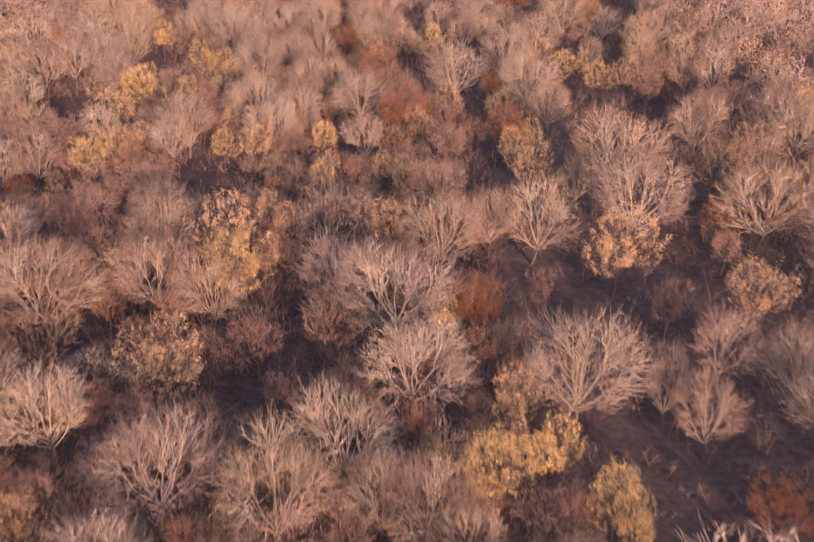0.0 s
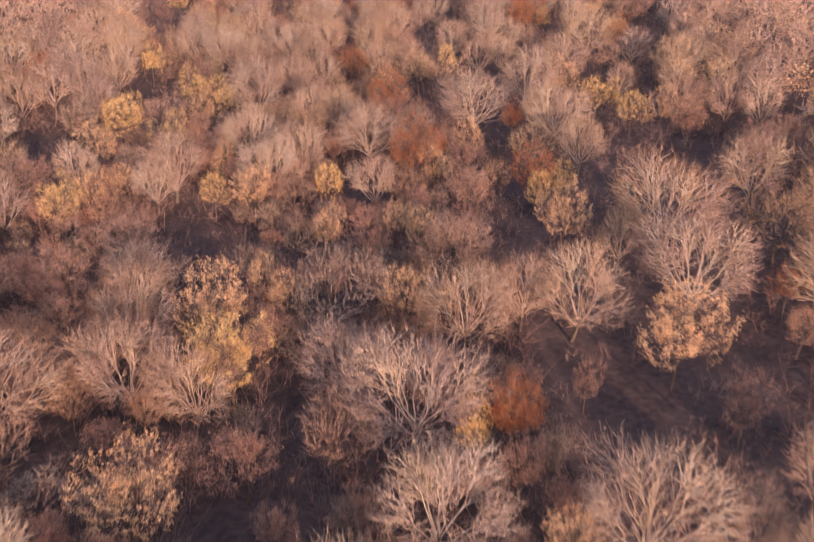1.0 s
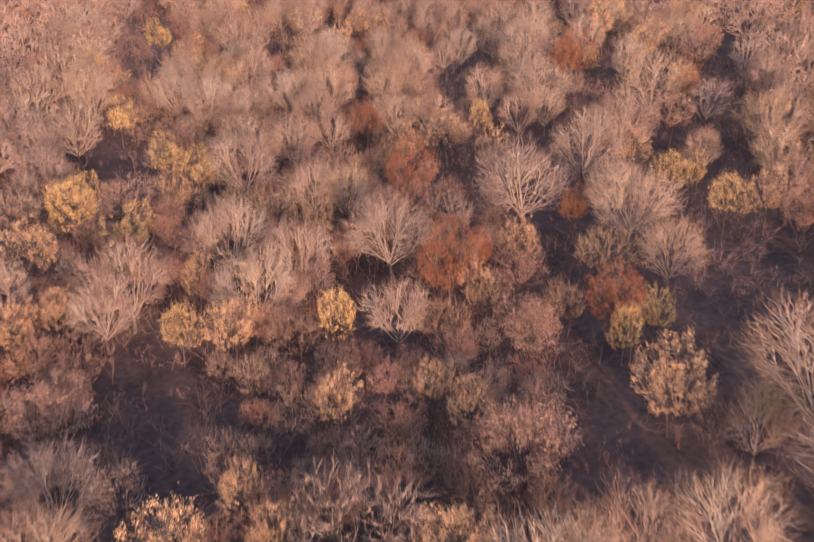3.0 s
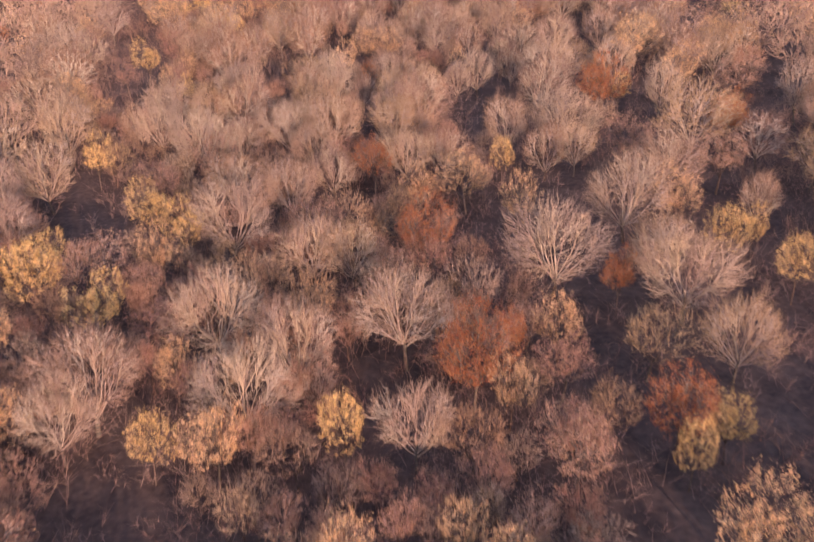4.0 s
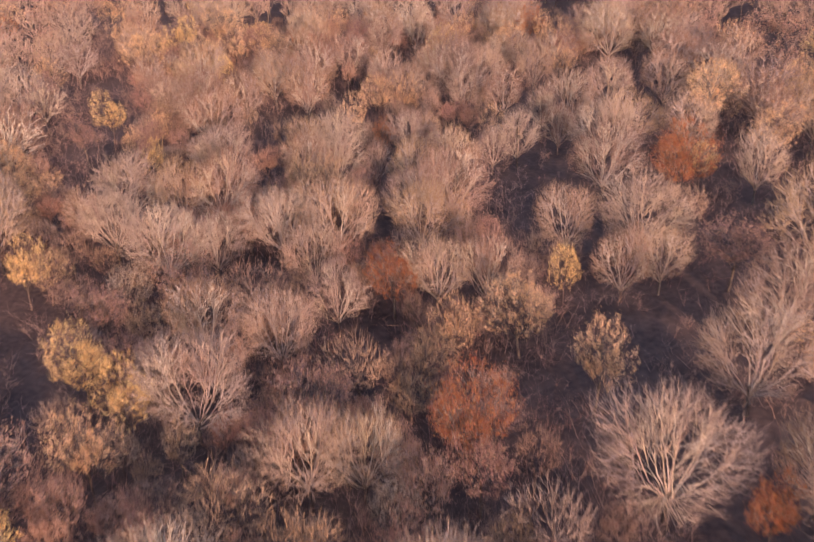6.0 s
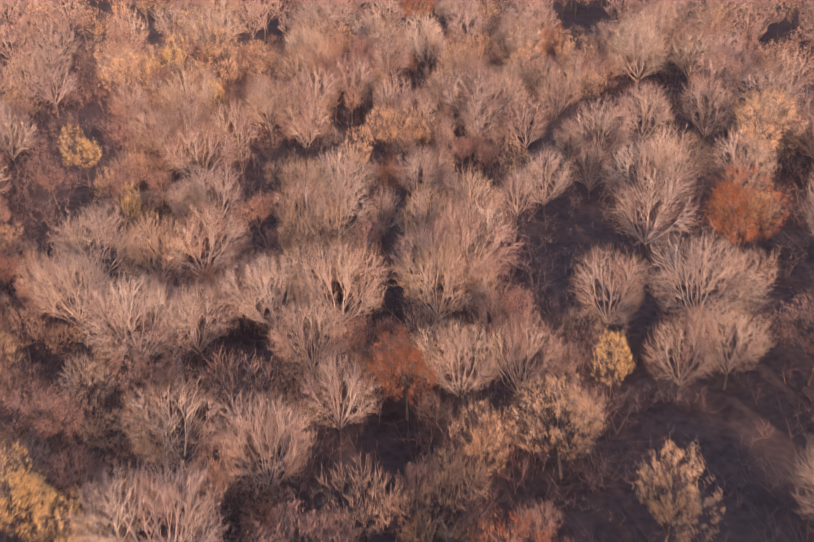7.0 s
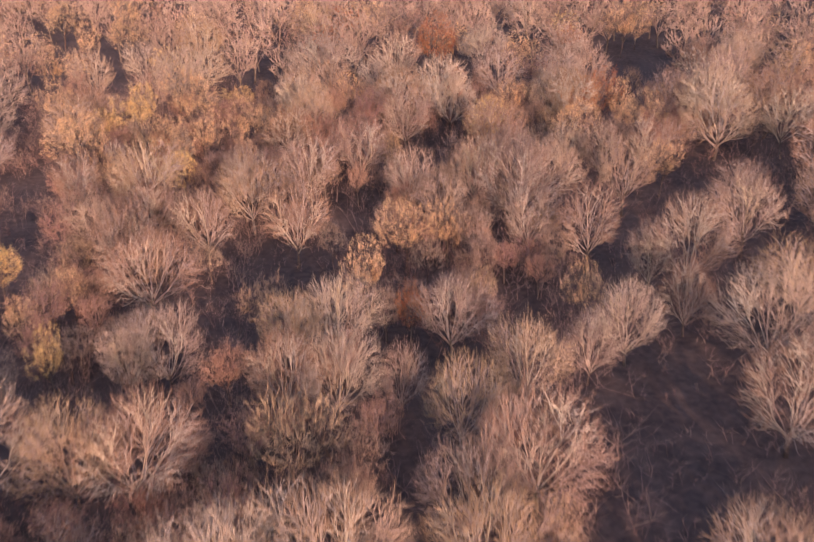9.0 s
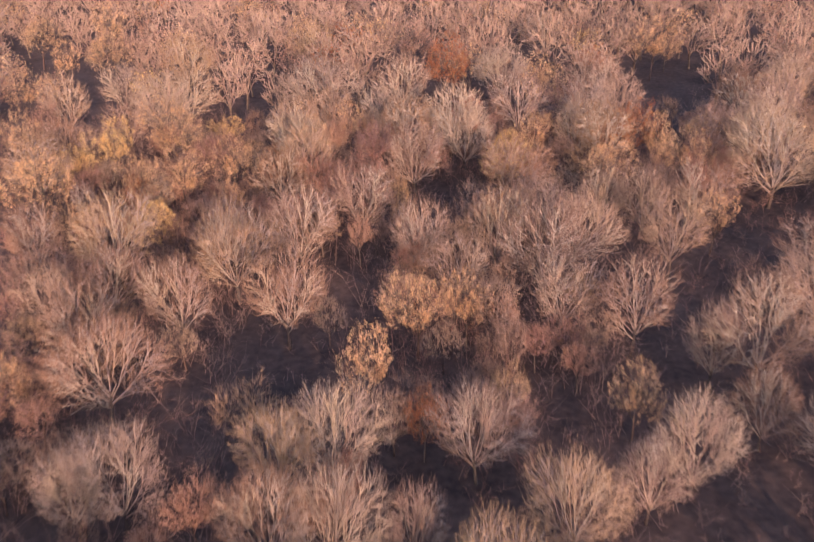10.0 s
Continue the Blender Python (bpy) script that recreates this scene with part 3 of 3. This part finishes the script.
plant("amber", 3.3, 168.2, 8.4, 6.4)
plant("rust", 26.5, 46.9, 5.2, 5.0)
plant("russet", 34.4, 170.7, 8.4, 6.8)
plant("thin", -48.5, 172.3, 10.3, 8.9)
plant("bare", -13.0, 172.8, 8.2, 5.6)
plant("slim", -21.3, 174.5, 8.0, 7.2)
plant("rust", -7.9, 175.6, 7.8, 5.6)
plant("slim", -33.4, 176.0, 7.0, 5.5)
plant("bare", -3.8, 176.1, 9.2, 7.1)
plant("bare", 0.9, 176.7, 9.0, 6.8)
plant("gold", 8.5, 176.8, 6.4, 3.0)
plant("bare", 14.1, 177.0, 8.4, 5.8)
plant("bare", 18.0, 178.0, 8.4, 6.0)
plant("gold", -44.6, 179.7, 7.4, 4.1)
plant("bare", -15.8, 180.4, 9.4, 7.6)
plant("slim", -42.7, 180.5, 7.1, 5.6)
plant("thin", 34.1, 181.6, 12.1, 11.9)
plant("bare", -31.1, 183.1, 10.5, 9.4)
plant("bare", -26.4, 184.4, 8.7, 6.6)
plant("bare", 17.7, 185.6, 10.9, 10.1)
plant("bare", 9.9, 186.4, 9.2, 7.1)
plant("bare", -19.8, 187.3, 10.2, 8.9)
plant("bare", -14.0, 187.6, 11.1, 10.4)
plant("bare", -4.8, 188.2, 9.9, 8.4)
plant("slim", 23.1, 189.8, 7.6, 6.5)
plant("bare", -42.4, 192.9, 7.9, 5.0)
plant("bare", -5.8, 193.6, 9.1, 7.0)
plant("bare", -1.2, 196.9, 10.0, 8.7)
plant("bare", -39.1, 197.5, 11.2, 10.5)
plant("rust", 24.8, 197.7, 10.1, 7.6)
plant("bare", -27.4, 197.8, 10.2, 8.8)
plant("bare", -32.9, 198.4, 9.2, 7.1)
plant("bare", 17.1, 201.6, 10.4, 9.0)
plant("russet", 47.2, 202.0, 9.2, 8.0)
plant("bare", -6.1, 203.0, 9.0, 6.8)
plant("gold", 29.2, 203.6, 6.6, 3.2)
plant("rust", 25.7, 204.3, 8.6, 5.8)
plant("bare", -15.2, 206.8, 9.0, 6.8)
plant("bare", -19.5, 207.4, 9.2, 7.1)
plant("bare", -10.4, 207.8, 7.1, 3.9)
plant("amber", 39.4, 208.1, 9.4, 6.6)
plant("bare", -0.7, 208.6, 8.7, 6.6)
plant("bare", -32.5, 211.4, 8.1, 5.4)
plant("bare", 4.6, 211.5, 7.8, 4.9)
plant("bare", -29.6, 212.0, 9.1, 7.0)
plant("gold", -39.4, 212.2, 6.4, 3.0)
plant("bare", 19.5, 212.5, 10.6, 9.4)
plant("thin", 30.5, 213.5, 10.2, 8.8)
plant("bare", -19.5, 213.8, 9.0, 6.8)
plant("bare", 8.2, 214.2, 8.9, 6.8)
plant("bare", -15.9, 215.6, 9.3, 7.4)
plant("bare", -6.2, 215.9, 9.1, 6.9)
plant("amber", -43.9, 218.0, 6.5, 3.1)
plant("rust", -9.8, 218.4, 6.4, 3.1)
plant("bare", 14.3, 218.9, 7.8, 5.0)
plant("slim", -22.7, 219.7, 7.1, 5.6)
plant("amber", 5.5, 220.2, 6.6, 3.2)
plant("russet", -51.3, 220.9, 7.0, 5.0)
plant("amber", 34.7, 220.9, 10.6, 8.1)
plant("slim", -3.5, 222.4, 6.0, 4.0)
plant("bare", -34.1, 223.6, 10.7, 9.6)
plant("amber", -13.9, 224.1, 7.4, 4.2)
plant("amber", -41.5, 224.3, 6.4, 3.0)
plant("gold", -49.1, 226.3, 8.3, 5.3)
plant("bare", 13.0, 227.1, 8.1, 5.5)
plant("bare", 16.8, 227.2, 10.9, 9.9)
plant("slim", -43.3, 231.9, 6.3, 4.4)
plant("amber", -10.2, 232.2, 8.5, 5.5)
plant("thin", 8.0, 232.2, 9.9, 8.5)
plant("amber", -6.0, 233.8, 7.1, 3.7)
plant("thin", -21.5, 234.4, 9.8, 8.3)
plant("thin", 2.4, 234.5, 9.2, 7.1)
plant("slim", -18.0, 234.6, 5.7, 3.4)
plant("thin", -31.2, 235.8, 9.3, 7.3)
plant("slim", -3.2, 236.0, 6.8, 5.2)
plant("thin", -42.9, 236.4, 8.6, 6.3)
plant("thin", 1.6, 242.6, 11.0, 10.2)
plant("thin", 5.6, 246.4, 9.7, 8.1)
plant("thin", -39.9, 247.3, 11.0, 10.2)
plant("thin", -9.9, 247.4, 9.1, 6.9)
plant("slim", -6.8, 248.2, 6.8, 5.2)
plant("thin", -28.6, 248.9, 9.1, 7.1)
plant("thin", -21.8, 249.2, 10.3, 9.0)
plant("thin", -49.2, 249.3, 9.2, 7.1)
plant("amber", 19.7, 250.4, 7.2, 3.9)
plant("thin", 13.4, 254.8, 8.9, 6.8)
plant("thin", 19.9, 255.0, 9.3, 7.5)
plant("thin", 9.3, 255.8, 8.5, 6.1)
plant("thin", -15.9, 256.2, 9.8, 8.3)
plant("thin", 0.5, 261.3, 10.5, 9.2)
plant("thin", 29.5, 261.9, 12.2, 12.2)
plant("amber", -53.1, 262.3, 10.2, 7.5)
plant("amber", -37.0, 263.5, 8.7, 5.6)
plant("amber", -43.2, 266.0, 7.7, 4.6)
plant("amber", 21.3, 266.2, 7.7, 4.5)
plant("thin", -10.4, 268.6, 9.9, 8.4)
plant("amber", -32.2, 269.1, 7.8, 4.7)
plant("amber", 18.7, 272.8, 7.3, 4.0)
plant("thin", -4.0, 275.1, 10.2, 8.9)
plant("amber", 4.6, 276.3, 7.4, 4.2)
plant("gold", -49.1, 276.9, 8.6, 5.6)
plant("thin", 9.9, 277.2, 9.3, 7.4)
plant("amber", -41.6, 278.3, 10.4, 7.7)
plant("amber", -63.1, 282.6, 8.3, 5.2)
plant("thin", -27.1, 283.5, 9.5, 7.8)
plant("thin", -14.7, 286.4, 9.6, 8.0)
plant("thin", -23.9, 295.0, 12.2, 12.2)
plant("rust", -6.2, 305.0, 10.6, 7.2)
plant("thin", 16.4, 299.6, 10.0, 8.7)
plant("thin", 2.1, 303.1, 10.8, 9.8)
plant("amber", -70.6, 303.9, 8.2, 5.1)
plant("thin", -55.7, 305.2, 9.7, 8.1)
plant("amber", 28.3, 315.9, 9.9, 7.2)
plant("thin", -48.3, 316.4, 11.3, 10.6)
plant("russet", -10.5, 321.4, 10.4, 9.4)
plant("amber", -64.3, 323.5, 10.3, 7.6)
plant("amber", -72.2, 324.5, 8.0, 4.9)
plant("thin", -28.7, 326.8, 10.4, 9.0)
plant("thin", 12.4, 329.5, 11.1, 10.3)
plant("amber", -82.3, 340.0, 10.0, 7.4)
plant("amber", -70.3, 346.3, 10.2, 7.5)
# ---- the rest of the wood: as dense, with no tall tree in the gaps ----
def room(x, y, half, squeeze, clear=0.8):
    return all((x - p) ** 2 + (y - q) ** 2 > (squeeze * (half + h)) ** 2 for p, q, h in SPOTS) and all((x - p) ** 2 + (y - q) ** 2 > (r + clear * half) ** 2 for p, q, r in GAPS)


def half_width(y):
    return min(122.0, max(44.0, 44 + 0.39 * (y - 52)))


def nearest(x, y):
    """How close the flight comes to a place while it is ahead, in metres along the ground; 999 out of view."""
    side = abs(x + 0.04 * y)
    if y < 40 or side > 8 + half_width(y) - 12 or y > 428:
        return 999
    return max(y - 166, 52 + max(0.0, side - 32) / 0.39)


AUTUMN = [(ob.matrix_basis.translation.x, ob.matrix_basis.translation.y) for ob in scene.objects if ob.get("category") == "autumn tree"]


def hides(x, y, wide):
    """Whether a tree there would stand close before one of the autumn trees, as the flight sees it."""
    return any(abs(x - p) < 0.5 * wide + 1.2 and 0 < q - y < 15 for p, q in AUTUMN)


far_pieces = {"stem": [], "bare": [], "gold": [], "amber": [], "rust": [], "russet": []}
FAR_SHAPES = {
    "bare": [tree_shapes(s, fork=0.28, limbs=7, branches=3, sprigs=105, twigs=8, twig_length=1.45, twig_width=0.03, sides=3, steps=1, thick=1.1, whole=True, slivers=True) for s in (71, 72, 73, 74)],
    "outermost": [tree_shapes(s, fork=0.3, limbs=5, branches=2, sprigs=40, twigs=5, twig_length=1.9, twig_width=0.05, sides=3, steps=1, whole=True, slivers=True) for s in (67, 68, 69)],
}
for n, tone in enumerate(LEAFY):
    FAR_SHAPES[tone] = [tree_shapes(81 + 5 * n + s, fork=0.36, limbs=4, branches=2, steps=1, sides=3, clumps=110, clump_leaves=8, leaf_size=0.38, clump=0.45, twigs=0, whole=True) for s in range(3)]


def far_tree(kind, x, y, tall, wide):
    """A tree of the outer wood, far from the flight, that is joined with the others."""
    shape = layout.choice(FAR_SHAPES[kind])
    m = np.array(pose(x, y, ground_height(x, y) - 0.05, 0, 0, layout.uniform(0, 360)) @ Matrix.Diagonal((wide / NOMINAL[1], wide / NOMINAL[1], tall / NOMINAL[0], 1)))
    SPOTS.append((x, y, wide / 2))
    leafy = kind in LEAFY
    for piece, (verts, tris) in shape:
        far_pieces[kind if leafy and piece == "crown" else "bare" if piece == "crown" or piece == "branchwork" else "stem"].append((verts @ m[:3, :3].T + m[:3, 3], tris))


for trial in range(10500):
    small = trial > 6500
    y = layout.uniform(40, 290 if small else 430)
    x = layout.uniform(-1, 1) * (min(46.0, half_width(y)) if small else half_width(y)) - 0.04 * y
    kind = layout.choices(["bare", "slim", "gold", "amber", "rust", "russet"], [64, 8, 2, 9, 2, 15])[0]
    wide = layout.uniform(3.0, 5.0) if small else layout.uniform(6.8, 10.2) if kind in ("bare", "slim") else layout.uniform(5.0, 7.4)
    tall = layout.uniform(4.2, 6.6) if small else wide * 0.5 + (layout.uniform(5.2, 6.8) if kind in ("bare", "slim") else layout.uniform(4.4, 5.6))
    close = nearest(x, y)
    if close < 80 and kind in ("gold", "amber", "rust"):
        kind, wide = "bare", wide + 2
    # the wood is more open along the flight's eastern side
    open_side = 15 < x + 0.04 * y < 46 and y < 262
    if small and open_side or not small and hides(x, y, wide) or not room(x, y, wide / 2, 0.56 if small else 0.95 if open_side else 0.86 if close < 76 else 0.68 if close < 105 else 0.64):
        continue
    if close > 132:
        far_tree("outermost" if close == 999 else "bare" if kind == "slim" else kind, x, y, tall, wide)
        continue
    if small and kind == "bare":
        kind = "sapling" if layout.random() < 0.46 else "shrub"
    elif small and kind in LEAFY:
        kind = "shrub" if kind == "russet" else "distant_" + kind
    if close > 88:
        kind = "distant_" + kind if kind in LEAFY else "distant" if kind in ("bare", "slim") else kind
    plant("thin" if kind == "bare" and close > 62 else kind, x, y, tall, wide)
for trial in range(1700):
    y = layout.uniform(-35, 478)
    x = layout.uniform(-1, 1) * (half_width(y) + 38) - 0.04 * y
    wide = layout.uniform(9, 13)
    inner = abs(x + 0.04 * y) < half_width(y) - 2 and 40 < y < 446
    if not inner and room(x, y, wide / 2, 0.66):
        # fuller trees out of view towards the sun, added to shade the floor ahead
        casts_shade = y < 52 and abs(x) < 66
        kind = layout.choices(["bare" if casts_shade else "outermost", "amber", "russet"], [10, 1, 1])[0]
        far_tree(kind, x, y, wide * 0.5 + layout.uniform(4.8, 6.4), wide * (0.7 if kind in LEAFY else 1))
for kind, pieces in far_pieces.items():
    name, label, material = {
        "stem": ("far_stems", "brown trunks and limbs of the outer wood", DARK_BARK),
        "bare": ("far_wood", "outer wood of leafless trees with tan twigs", FAR_TWIG),
    }.get(kind) or ("far_foliage", "outer trees' " + kind + " autumn leaves", LEAF[kind])
    tagged(new(name, mesh_of(name, *joined(pieces), material)), label, "woods", kind="stuff")

# ---- undergrowth: low brush, thin stems and saplings ----
rng = np.random.default_rng(9)
brush = {"undergrowth": [], "russet_brush": []}
for n in range(9200):
    y = rng.uniform(36, 300)
    x = rng.uniform(-1, 1) * min(62, 20 + 0.42 * y) - 0.04 * y
    bare_floor = any((x - p) ** 2 + (y - q) ** 2 < (0.95 * r) ** 2 for p, q, r in GAPS)
    eastern = 15 < x + 0.04 * y < 46 and y < 262
    if rng.random() < (0.6 if bare_floor else 0.35 if eastern else 0):
        continue
    z, size = ground_height(x, y), rng.uniform(2.2, 6.4) * (0.42 if bare_floor else 0.7 if eastern else 1)
    dry = noise.noise((x / 14, y / 14, 2.2)) > 0.18
    # a few thin stems, each with fine shoots that rise from its upper part
    stems, shoots = 3, 8
    feet = np.array([[x, y, z]]) + rng.normal(size=(stems, 3)) * [0.35, 0.35, 0]
    heads = feet + (rng.normal(size=(stems, 3)) * [0.3, 0.3, 0.08] + [0, 0, 0.8]) * size * rng.uniform(0.55, 1, (stems, 1))
    pick = np.repeat(np.arange(stems), shoots)
    roots = feet[pick] + (heads - feet)[pick] * rng.uniform(0.25, 0.85, (len(pick), 1))
    ends = roots + (rng.normal(size=(len(pick), 3)) * [0.26, 0.26, 0.1] + [0, 0, 0.26]) * size * rng.uniform(0.6, 1.2, (len(pick), 1))
    brush["russet_brush" if dry else "undergrowth"].append(spikes(np.concatenate([feet, roots]), np.concatenate([heads, ends]), np.concatenate([np.full(stems, 0.018), rng.uniform(0.009, 0.016, len(pick))])))
tagged(new("undergrowth", mesh_of("undergrowth", *joined(brush["undergrowth"]), BRUSH)), "thin leafless brush and saplings on the forest floor", "undergrowth", kind="stuff")
tagged(new("russet_brush", mesh_of("russet_brush", *joined(brush["russet_brush"]), RUSSET_BRUSH)), "withered reddish brown brush on the forest floor", "undergrowth", kind="stuff")
